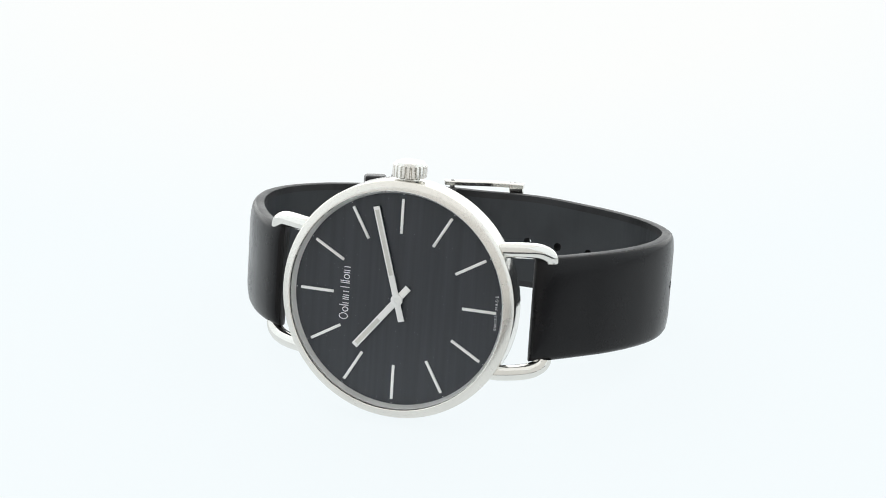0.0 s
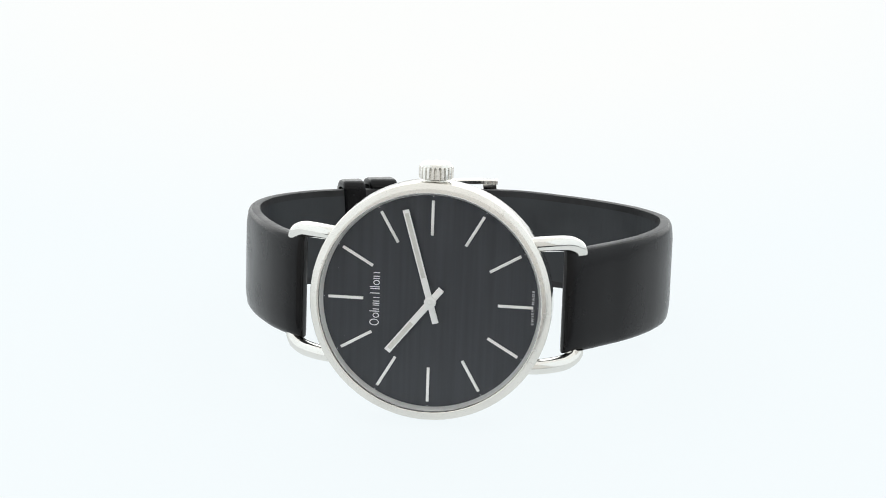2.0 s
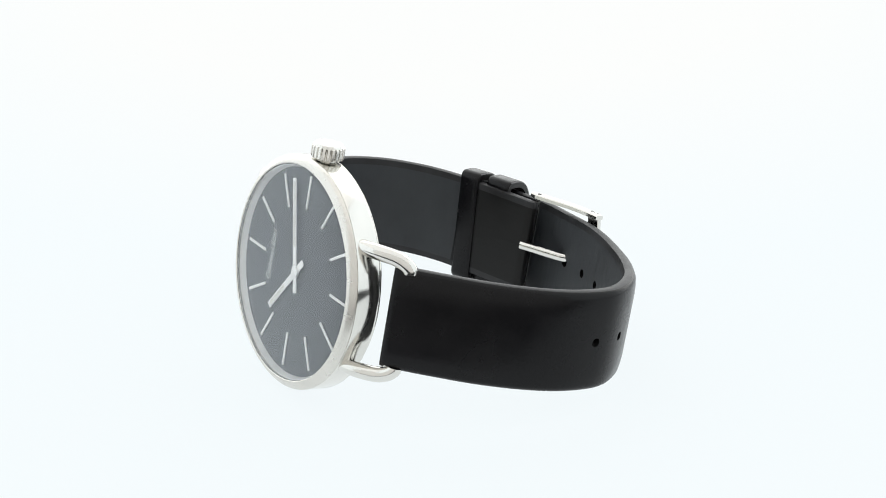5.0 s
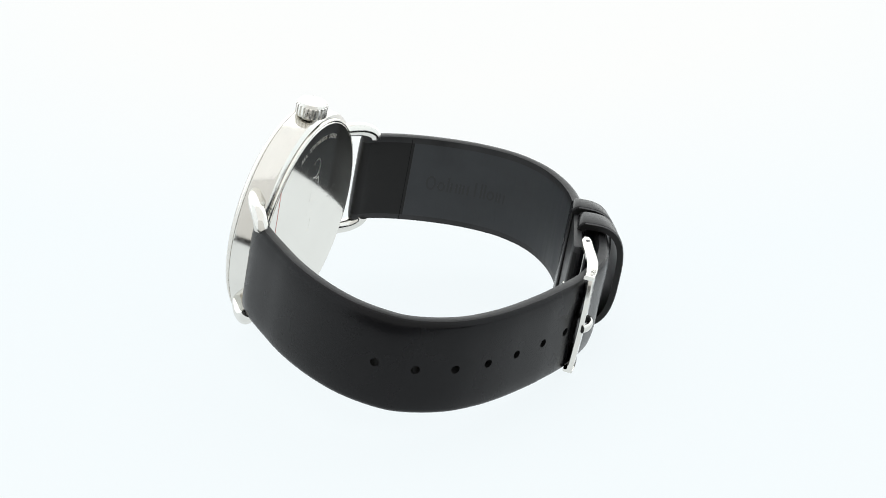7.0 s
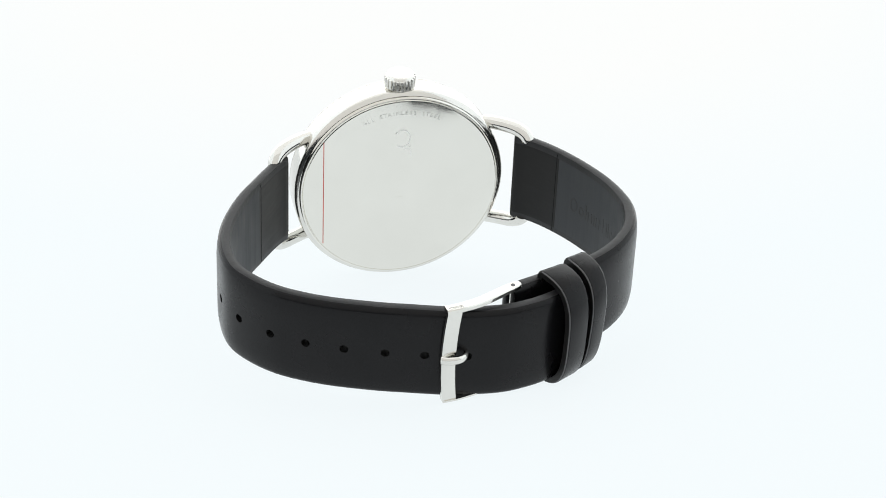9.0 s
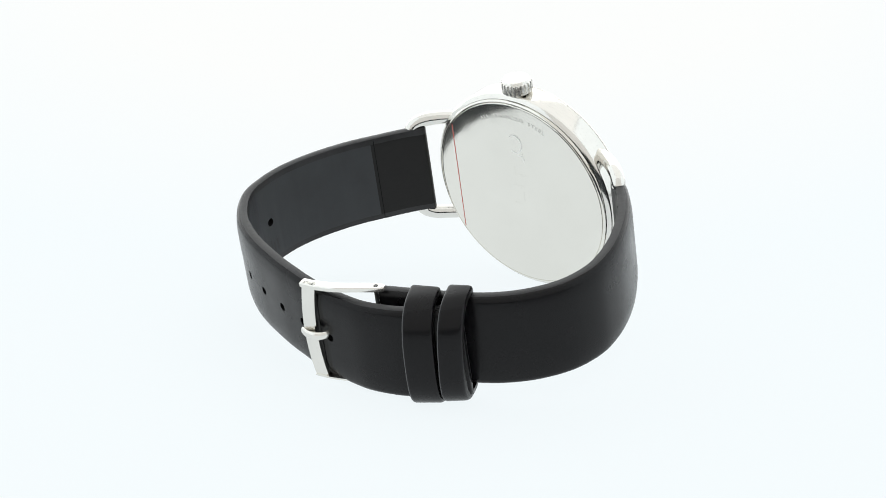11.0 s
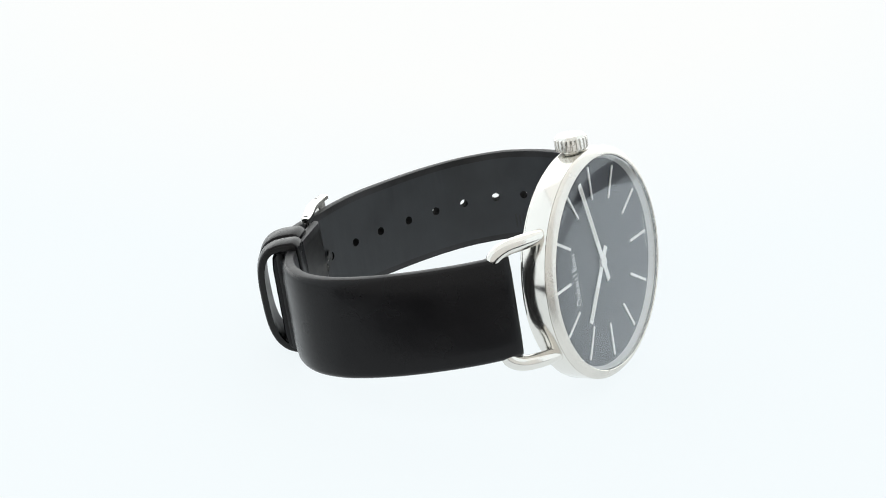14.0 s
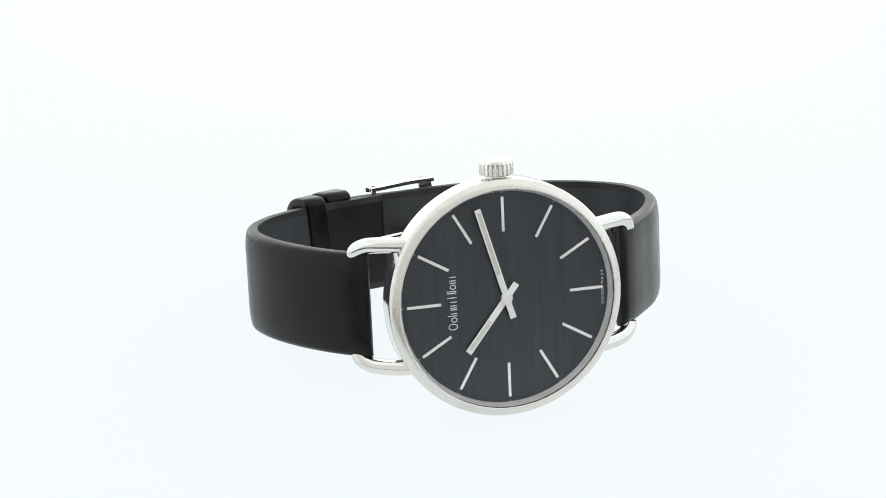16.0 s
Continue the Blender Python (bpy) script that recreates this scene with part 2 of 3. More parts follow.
def strap_mesh(path, sign, half, thick, holes=(), hole_radius=0.82, patch=11.5, round_end=True, start=0.0, stop=None, sag=None, end_patch=0.0):
    """A padded strap along a path of its outer face. sign: which side of the path is outward.
    Real round holes go through it. Slots: outer leather, edge, lining, lining patch."""
    bm = bmesh.new()
    d = hole_radius * 1.35
    stop = path.total if stop is None else stop
    grid = [-d, -d / 2, 0.0, d / 2, d]
    rows = set()
    marks = {}
    for h in holes:
        marks[h] = [round(h + g, 4) for g in grid]
        rows.update(marks[h])
    s = start
    while s < stop + 1e-6:
        if all(abs(s - h) > d + 0.25 for h in holes):
            rows.add(round(s, 4))
        s += 0.75
    rows.update((round(start, 4), round(start + 0.25, 4), round(stop - 0.25, 4), round(stop, 4)))
    rows = sorted(rows)
    cols = sorted({-half + 1.3, -half + 2.1, -6.0, -4.0, -2.4, *grid, 2.4, 4.0, 6.0, half - 2.1, half - 1.3})
    nc = len(cols)
    verts = []
    for s in rows:
        p, t = path.along(s)
        normal = Vector((t.y, -t.x)) * sign
        end = min((s - start) / 0.9, (stop - s) / 0.9, 1.0) if round_end else 1.0
        pinch = math.sqrt(max(0.0, 1 - (1 - end) ** 2)) * 0.75 + 0.25
        mid = thick / 2
        ring = []
        drop = sag(s) if sag else 0.0

        def put(z, n):
            n = -mid + (n + mid) * pinch
            q = p + normal * n
            ring.append(bm.verts.new((q.x * MM, q.y * MM, (z + UP - drop) * MM)))

        for z in cols:
            edge = max(0.0, (abs(z) - (half - 3.6)) / 2.3)
            put(z, -0.22 * edge ** 2)
        for a in (0.35, 0.75, 1.15):
            put(half - 1.3 + 1.3 * math.sin(a), -0.22 - 1.2 * (1 - math.cos(a)))
        for k in (0.55, 0.8):
            put(half, -thick * k)
        put(half - 0.12, -thick * 0.95)
        for z in reversed(cols):
            put(z, -thick)
        put(-half + 0.12, -thick * 0.95)
        for k in (0.8, 0.55):
            put(-half, -thick * k)
        for a in (1.15, 0.75, 0.35):
            put(-(half - 1.3 + 1.3 * math.sin(a)), -0.22 - 1.2 * (1 - math.cos(a)))
        verts.append(ring)
    n = len(verts[0])
    inner0 = nc + 6
    mid_col = cols.index(0.0)
    holes_at = {}
    for h, m in marks.items():
        i0 = rows.index(m[0])
        holes_at[i0] = h
    skip = {(i0 + a, mid_col - 2 + b) for i0 in holes_at for a in range(4) for b in range(4)}

    def slot(j, s):
        if j < nc + 2 or j >= n - 3:
            return 0
        if j < inner0 or j >= inner0 + nc - 1:
            return 1
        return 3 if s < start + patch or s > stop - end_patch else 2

    for i in range(len(rows) - 1):
        for j in range(n):
            jj = (j + 1) % n
            col = j if j < nc - 1 else (2 * nc + 4 - j if inner0 <= j < inner0 + nc - 1 else None)
            if col is not None and (i, col) in skip:
                continue
            f = bm.faces.new((verts[i][j], verts[i][jj], verts[i + 1][jj], verts[i + 1][j]))
            f.material_index = slot(j, rows[i])
    for ring in (verts[0], verts[-1]):
        f = bm.faces.new(ring)
        f.material_index = 1
    border = [(0, b) for b in range(4)] + [(a, 4) for a in range(4)] + [(4, b) for b in range(4, 0, -1)] + [(a, 0) for a in range(4, 0, -1)]
    for i0, h in holes_at.items():
        circles = []
        for face in (0, 1):
            def vert(a, b):
                j = mid_col - 2 + b
                return verts[i0 + a][j if face == 0 else inner0 + nc - 1 - j]
            outer = [vert(a, b) for a, b in border]
            centre = vert(2, 2).co.copy()
            circle = []
            for v in outer:
                w = v.co - centre
                circle.append(bm.verts.new(centre + w.normalized() * hole_radius * MM))
            for k in range(16):
                f = bm.faces.new((outer[k], outer[(k + 1) % 16], circle[(k + 1) % 16], circle[k]))
                f.material_index = 0 if face == 0 else 2
            circles.append(circle)
        for k in range(16):
            f = bm.faces.new((circles[0][k], circles[0][(k + 1) % 16], circles[1][(k + 1) % 16], circles[1][k]))
            # Wall painted black, standing in for the shade inside the hole.
            f.material_index = 4
        for a in range(1, 4):
            for b in range(1, 4):
                for j in (mid_col - 2 + b, inner0 + nc - 1 - (mid_col - 2 + b)):
                    v = verts[i0 + a][j]
                    if v.is_valid and not v.link_faces:
                        bm.verts.remove(v)
    return bm


def text_mesh(words, size):
    """Words in the built-in font, centred, as a flat bmesh in the xy plane, in metres."""
    cu = bpy.data.curves.new("words", "FONT")
    cu.body, cu.size, cu.align_x, cu.align_y = words, size * MM, "CENTER", "CENTER"
    cu.resolution_u, cu.extrude = 3, 0.00001
    ob = bpy.data.objects.new("words", cu)
    me = bpy.data.meshes.new_from_object(ob)
    bm = bmesh.new()
    bm.from_mesh(me)
    bpy.data.objects.remove(ob)
    bpy.data.curves.remove(cu)
    bpy.data.meshes.remove(me)
    return bm


def bar(u, width, v0, v1):
    return [(u, v0), (u + width, v0), (u + width, v1), (u, v1)]


def ring_quads(u, width, v0, v1, line):
    """A thin upright oval as a chain of quads."""
    cu, cv, a, b = u + width / 2, (v0 + v1) / 2, width / 2, (v1 - v0) / 2
    out = []
    for k in range(16):
        p, q = k * math.tau / 16, (k + 1) * math.tau / 16
        out.append([(cu + (a - d) * math.cos(w), cv + (b - d) * math.sin(w)) for w, d in ((p, 0), (q, 0), (q, line), (p, line))])
    return out


def plain_marks(size, line):
    """A row of plain rings and bars of the size of the maker's name, each as a list of quads."""
    row, u = [], 0.0
    for kind, width, height in (("ring", 1.2, 1.7), ("ring", 0.92, 1.15), ("bar", 0.2, 1.75), ("pair", 0.85, 1.15), ("bar", 0.2, 1.2), ("pair", 0.8, 1.15),
                                ("gap", 0.25, 0), ("pair", 0.95, 1.7), ("bar", 0.2, 1.75), ("ring", 0.92, 1.15), ("bar", 0.2, 1.2), ("pair", 0.8, 1.15)):
        w, h = width * size, height * size
        if kind == "ring":
            row.append(ring_quads(u, w, 0.0, h, line))
        elif kind == "bar":
            row.append([bar(u, line, 0.0, h)])
        elif kind == "pair":
            row.append([bar(u, line, 0.0, h)])
            row.append([bar(u + w - line, line, 0.0, h)])
        u += w + 0.19 * size
    return row


def plate(bm, quads, place):
    """Thin solid plates over quads; place(u, v, 0 or 1) gives the lower and the upper face in millimetres."""
    for quad in quads:
        low, high = [[bm.verts.new(Vector(place(u, v, k)) * MM) for u, v in quad] for k in (0, 1)]
        bm.faces.new(low)
        bm.faces.new(high[::-1])
        for k in range(4):
            bm.faces.new((low[k], low[(k + 1) % 4], high[(k + 1) % 4], high[k]))


# ---- the light table, then added glowing panels and room walls out of view ----
def tent():
    X, H = 0.55, 0.75
    bm = bmesh.new()
    vs = [bm.verts.new(c) for c in ((-0.30, -0.085, 0), (0.20, -0.085, 0), (0.20, 0.30, 0), (-0.30, 0.30, 0))]
    top = bm.faces.new(vs)
    low = bmesh.ops.extrude_face_region(bm, geom=[top])
    for v in low["geom"]:
        if isinstance(v, bmesh.types.BMVert):
            v.co.z -= 0.012
    structure("light_table", bm, TABLE_GLOW, "white backlit acrylic light table under the watch", "light table")

    # Added sweep out of view; it glows for the reflections at flat angles.
    bm = bmesh.new()
    rows = [(0.30, 0.0)] + [(0.30 + 0.15 * math.sin(a), 0.15 - 0.15 * math.cos(a)) for a in np.linspace(0.15, math.pi / 2, 10)] + [(0.45, H)]
    front = [[bm.verts.new((x, y, z)) for x in (-X, X)] for y, z in rows]
    rear = [[bm.verts.new((x, y + 0.006, z - 0.006)) for x in (-X, X)] for y, z in rows]
    for g in (front, rear):
        for a, b in zip(g, g[1:]):
            bm.faces.new((a[0], a[1], b[1], b[0]))
    for k in (0, 1):
        for i in range(len(rows) - 1):
            bm.faces.new((front[i][k], front[i + 1][k], rear[i + 1][k], rear[i][k]))
    bm.faces.new((front[0][0], front[0][1], rear[0][1], rear[0][0]))
    bm.faces.new((front[-1][0], front[-1][1], rear[-1][1], rear[-1][0]))
    structure("backdrop", bm, BACK_GLOW, "added glowing sweep behind the watch, out of view", "backdrop", 30)

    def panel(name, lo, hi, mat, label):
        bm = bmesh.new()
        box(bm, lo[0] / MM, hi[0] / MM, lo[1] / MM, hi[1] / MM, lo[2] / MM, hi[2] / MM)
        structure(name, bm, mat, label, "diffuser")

    # Glowing panels added out of view; strengths and lower edges shape the watch's reflections.
    panel("wall_west", (-X - 0.012, -0.46, -0.08), (-X - 0.002, 0.45, H), SIDE_GLOW, "added glowing panel beside the watch, out of view")
    panel("wall_east", (X + 0.002, -0.46, -0.035), (X + 0.012, 0.45, H), SIDE_GLOW, "added glowing panel beside the watch, out of view")
    panel("wall_south_glow", (-X, -0.475, -0.05), (X, -0.465, H), FRONT_GLOW, "added glowing panel behind the camera, out of view")
    panel("ceiling", (-X, -0.46, H + 0.004), (X, 0.45, H + 0.014), TOP_GLOW, "added glowing panel over the watch, out of view")


def room():
    def slab(name, lo, hi, mat, label, category):
        bm = bmesh.new()
        box(bm, lo[0] / MM, hi[0] / MM, lo[1] / MM, hi[1] / MM, lo[2] / MM, hi[2] / MM)
        structure(name, bm, mat, label, category)

    # Unseen walls and dark floor, added to close the set.
    slab("floor", (-2, -2.2, -0.86), (2, 1.4, -0.8), FLOOR, "dark studio floor", "floor")
    slab("wall_south", (-2, -2.26, -0.8), (2, -2.2, 1.8), ROOM, "plain grey studio wall behind the camera", "wall")
    slab("wall_north", (-2, 1.4, -0.8), (2, 1.46, 1.8), ROOM, "plain grey studio wall behind the tent", "wall")
    slab("room_wall_west", (-2.06, -2.2, -0.8), (-2, 1.4, 1.8), ROOM, "plain grey studio wall", "wall")
    slab("room_wall_east", (2, -2.2, -0.8), (2.06, 1.4, 1.8), ROOM, "plain grey studio wall", "wall")
    slab("room_ceiling", (-2, -2.2, 1.8), (2, 1.4, 1.86), ROOM, "plain grey studio ceiling", "ceiling")


tent()
room()

# ---- the watch ----
watch = tagged(new("wrist_watch"), "slim steel wristwatch with black dial and black leather strap", "watch")


def hour_dir(h):
    """Direction of an hour on the dial: three is up at the crown, twelve towards -x."""
    a = radians(30 * h)
    return -math.cos(a), math.sin(a)


def dial_matrix(h, r, y):
    """Puts x outwards along the hour h at radius r, y off the dial."""
    c, s = hour_dir(h)
    return Matrix(((c, 0, -s, c * r * MM), (0, 1, 0, y * MM), (s, 0, c, s * r * MM), (0, 0, 0, 1)))


def build_case():
    case = part("case", lathe([(19.7, -0.36), (21.1, -0.36), (21.26, -0.3), (21.28, 0.0), (21.26, 3.8), (21.2, 4.1), (21.02, 4.32), (20.6, 4.5), (20.4, 4.62),
                               (20.25, 4.68), (20.1, 4.55), (19.0, 4.5)]), STEEL, watch, "polished stainless steel case with a straight side")
    part("bezel", lathe([(19.66, -0.36), (19.6, -0.6), (19.56, -1.5), (19.6, -1.66), (19.72, -1.74), (19.9, -1.73), (20.5, -1.36), (20.95, -0.98),
                         (21.16, -0.74), (21.25, -0.58), (21.275, -0.42), (21.2, -0.37), (20.9, -0.36)]), BRUSHED, case, "brushed sloping steel bezel ring")
    back = part("caseback", lathe([(0, 4.62), (20.05, 4.62), (20.22, 4.8), (20.22, 5.05), (20.02, 5.25), (19.86, 5.28), (19.8, 5.16),
                                   (19.7, 5.16), (19.6, 5.34), (19.45, 5.4), (19.35, 5.4), (19.0, 5.4), (0, 5.4)], closed=False), BACK_STEEL, watch,
                "flat steel caseback under clear protective film")
    bm = bmesh.new()
    box(bm, 15.42, 15.6, 5.41, 5.43, -11.6, 11.8)
    part("film_line", bm, RED, back, "thin red line printed on the film", None)
    words = "ALL STAINLESS STEEL"
    for i, ch in enumerate(words):
        if ch == " ":
            continue
        a = radians(90 + (i - (len(words) - 1) / 2) * 2.9)
        bm = text_mesh(ch, 1.25)
        turn = Matrix(((-1, 0, 0, 0), (0, 0, 1, 0), (0, 1, 0, 0), (0, 0, 0, 1)))
        bm.transform(Matrix.Translation((math.cos(a) * 16.9 * MM, 5.43 * MM, math.sin(a) * 16.9 * MM)) @ Matrix.Rotation(-(a - math.pi / 2), 4, "Y") @ turn)
        part("engraved_letter", bm, ETCH, back, "", None)
    # engraved emblem: an open ring with a short bar
    bm = bmesh.new()
    for k in range(16):
        a0, a1 = radians(35 + k * 17.0), radians(35 + (k + 1) * 17.0)
        quad = [(-0.1 + 1.75 * r * math.cos(a), 11.1 + 2.1 * r * math.sin(a)) for a, r in ((a0, 1.0), (a1, 1.0), (a1, 0.86), (a0, 0.86))]
        bm.faces.new([bm.verts.new((x * MM, 5.425 * MM, z * MM)) for x, z in quad])
    part("engraved_emblem", bm, ETCH, back, "pale engraved open ring", None)
    for x, z, w, h in ((-1.2, 8.7, 1.4, 0.25), (-1.9, 7.9, 0.25, 1.3)):
        bm = bmesh.new()
        box(bm, x - w / 2, x + w / 2, 5.405, 5.425, z - h / 2, z + h / 2)
        part("engraved_stroke", bm, ETCH, back, "", None)
    # worn engraved marks in the middle of the back, as plain strokes
    for x, z, w, h in ((-0.6, 9.2, 2.6, 0.22), (-1.7, 8.1, 0.22, 2.2), (0.8, 5.2, 0.22, 1.9), (-0.8, 4.3, 2.8, 0.22), (0.0, 1.6, 2.4, 0.2), (-0.9, -0.6, 0.2, 2.0), (0.5, -2.4, 2.2, 0.2)):
        bm = bmesh.new()
        box(bm, x - w / 2, x + w / 2, 5.405, 5.415, z - h / 2, z + h / 2)
        part("engraved_stroke", bm, BACK_STEEL, back, "", None)
    return case


def build_crystal():
    bm = lathe([(0, -1.2), (5, -1.2), (19.0, -1.16), (19.53, -1.15), (19.53, -1.48), (19.4, -1.6), (19.0, -1.655), (14, -1.69), (7, -1.72), (3, -1.728), (0, -1.73)], closed=False)
    ob = part("crystal", bm, CRYSTAL, watch, "clear slightly domed watch crystal", 50)
    ob.visible_shadow = False


def build_dial():
    dial = part("dial", lathe([(0, 0.0), (10, 0.0), (19.7, 0.0), (19.7, 0.1), (0, 0.1)], closed=False), DIAL, watch, "brushed black dial")
    part("dial_ring", lathe([(18.98, -0.02), (19.02, -0.12), (19.42, -1.05), (19.52, -1.05), (19.55, -0.02)]), HAND_STEEL, dial, "thin satin inner ring")
    for h in range(1, 13):
        bm = bmesh.new()
        box(bm, -3.1, 3.1, -0.22, 0.0, -0.26, 0.26, dial_matrix(h, 14.95, -0.005), 0.06)
        part("hour_marker", bm, HAND_STEEL, dial, "applied steel baton marker" if h == 1 else "")
        bm = bmesh.new()
        box(bm, -0.08, 0.08, -0.03, 0.0, -0.08, 0.08, dial_matrix(h, 18.8, -0.004))
        part("minute_dot", bm, PRINT, dial, "", None)
    # maker's name as plain rings and bars, reading upwards beside twelve
    for quads in plain_marks(1.0, 0.15):
        bm = bmesh.new()
        plate(bm, quads, lambda u, v, k: (-9.0 - v, (-0.03, -0.005)[k], u - 4.85))
        part("logo_stroke", bm, PRINT, dial, "", None)
    for words, z in (("S W I S S", -1.75), ("M A D E", 1.8)):
        bm = text_mesh(words, 0.72)
        bm.transform(Matrix.Translation((18.02 * MM, -0.02 * MM, z * MM)) @ Matrix(((0, -1, 0, 0), (0, 0, -1, 0), (1, 0, 0, 0), (0, 0, 0, 1))))
        part("dial_text", bm, PRINT, dial, "small white lettering", None)


def build_hand(name, degrees, tip, tail, width, y, slot):
    """degrees from twelve towards three."""
    bm = bmesh.new()
    m = dial_matrix(degrees / 30, 0, y)
    box(bm, -tail, tip, -0.16, 0, -width / 2, width / 2, m, 0.05)
    hand = part(name, bm, HAND_STEEL, watch, "flat satin steel hand")
    bm = bmesh.new()
    box(bm, slot[0], slot[1], -0.175, -0.155, -width * 0.29, width * 0.29, m)
    part("inlay", bm, plain("hand_inlay", (0.70, 0.68, 0.61), 0.5), hand, "pale inlay stripe")
    return hand


def build_hands():
    build_hand("hour_hand", 308.8, 11.8, 3.1, 1.22, -0.3, (5.0, 11.2))
    build_hand("minute_hand", 73.8, 16.9, 3.9, 1.15, -0.5, (4.5, 16.3))
    bm = lathe([(0, -0.28), (1.05, -0.28), (1.05, -0.74), (0.95, -0.8), (0.42, -0.8), (0.36, -0.72), (0, -0.72)], 40, False)
    part("hand_hub", bm, HAND_STEEL, watch, "round steel hub cap")


def build_crown():
    bm = bmesh.new()
    teeth = 22
    n = teeth * 6
    rings = []
    for z, r, depth in ((21.5, 2.55, 0.0), (21.6, 2.9, 0.16), (21.72, 3.02, 0.34), (23.55, 3.02, 0.34), (23.7, 2.96, 0.24), (23.76, 2.76, 0.0),
                        (23.9, 2.72, 0.0), (24.22, 2.5, 0.0), (24.32, 2.25, 0.0), (24.36, 1.2, 0.0)):
        ring = []
        for k in range(n):
            wave = (0, 0, 0, 0, 1, 1)[k % 6]
            a = k * math.tau / n
            q = r - depth * wave
            ring.append(bm.verts.new((q * math.cos(a) * MM, (2.5 + q * math.sin(a)) * MM, z * MM)))
        rings.append(ring)
    for a, b in zip(rings, rings[1:]):
        for k in range(n):
            bm.faces.new((a[k], a[(k + 1) % n], b[(k + 1) % n], b[k]))
    bm.faces.new(rings[0])
    bm.faces.new(rings[-1])
    crown = part("crown", bm, CROWN_STEEL, watch, "knurled satin steel crown", 30)
    part("stem", tube([(0, 2.5, 19.8), (0, 2.5, 20.6), (0, 2.5, 21.8)], 1.9), STEEL, crown)


def build_lugs():
    for sx in (-1, 1):
        for sz in (-1, 1):
            bm = tube([(sx * 15.8, 0.9, sz * 10.9), (sx * 18.6, 1.7, sz * 11.0), (sx * 21.4, 3.3, sz * 10.95), (sx * 23.5, 4.9, sz * 10.7),
                       (sx * 24.9, 6.1, sz * 9.95), (sx * 25.4, 6.7, sz * 9.1), (sx * 25.4, 6.75, sz * 8.75)], 1.35, 24, 0.3,
                      swell=lambda f: 0.94 + 0.1 * math.sin(f * 2.6))
            part("lug", bm, STEEL, watch, "curved polished steel lug", 40)
    for sx in (-1, 1):
        part("strap_bar", tube([(sx * 24.2, 5.75, -9.6), (sx * 24.2, 5.75, 0), (sx * 24.2, 5.75, 9.6)], 0.6, 12), STEEL, watch)


LONG = Path([(23.9, 4.1), (26.3, 6.2), (28.8, 9.1), (31.2, 12.2), (34.2, 16.2), (36.8, 20.6), (39.1, 25.7), (40.6, 31.1), (40.9, 36.5),
             (40.1, 41.5), (37.5, 46.1), (33.6, 50.4), (29.0, 53.6), (24.4, 56.0), (19.7, 57.9), (14.9, 59.6), (11.4, 60.6), (7.9, 61.5),
             (3.0, 62.4), (-3.0, 62.8), (-7.5, 62.8), (-11.8, 62.0), (-15.2, 60.9), (-19.0, 59.1), (-22.2, 56.9), (-24.3, 55.6), (-25.3, 54.9)])
SHORT = Path([(-24.0, 3.8), (-26.8, 5.7), (-30.2, 9.5), (-33.3, 14.2), (-35.8, 19.0), (-37.8, 24.0), (-39.0, 29.0), (-39.3, 33.6),
              (-38.2, 38.9), (-35.8, 43.4), (-31.9, 47.7), (-26.8, 51.2), (-20.4, 53.9), (-14.0, 56.1), (-7.8, 58.2)])
HALF, THICK, UP = 9.35, 2.6, 0.2
HOLES = [LONG.nearest(q) for q in ((40.4, 37.6), (38.5, 44.2), (34.0, 50.0), (28.2, 54.1), (21.8, 57.1), (14.9, 59.6), (8.1, 61.5), (0.6, 62.6))]


def inner_mark(bm, path, sign, thick, s0, s1, z0, z1, lift=0.03):
    """A thin stroke that lies on the strap's inner face."""
    vs = []
    for s, z in ((s0, z0), (s1, z0), (s1, z1), (s0, z1)):
        p, t = path.along(s)
        normal = Vector((t.y, -t.x)) * sign
        for n in (-thick + 0.05, -thick - lift):
            q = p + normal * n
            vs.append(bm.verts.new((q.x * MM, q.y * MM, z * MM)))
    a = vs[0::2]
    b = vs[1::2]
    bm.faces.new(a)
    bm.faces.new(b)
    for k in range(4):
        bm.faces.new((a[k], a[(k + 1) % 4], b[(k + 1) % 4], b[k]))


def tail_drop(s):
    """The loose tail hangs a little lower behind the buckle."""
    a, b = LONG.nearest((13.0, 60.2)), LONG.nearest((-6.0, 62.8))
    f = min(max((s - a) / (b - a), 0.0), 1.0)
    return 0.75 * f * f * (3 - 2 * f)


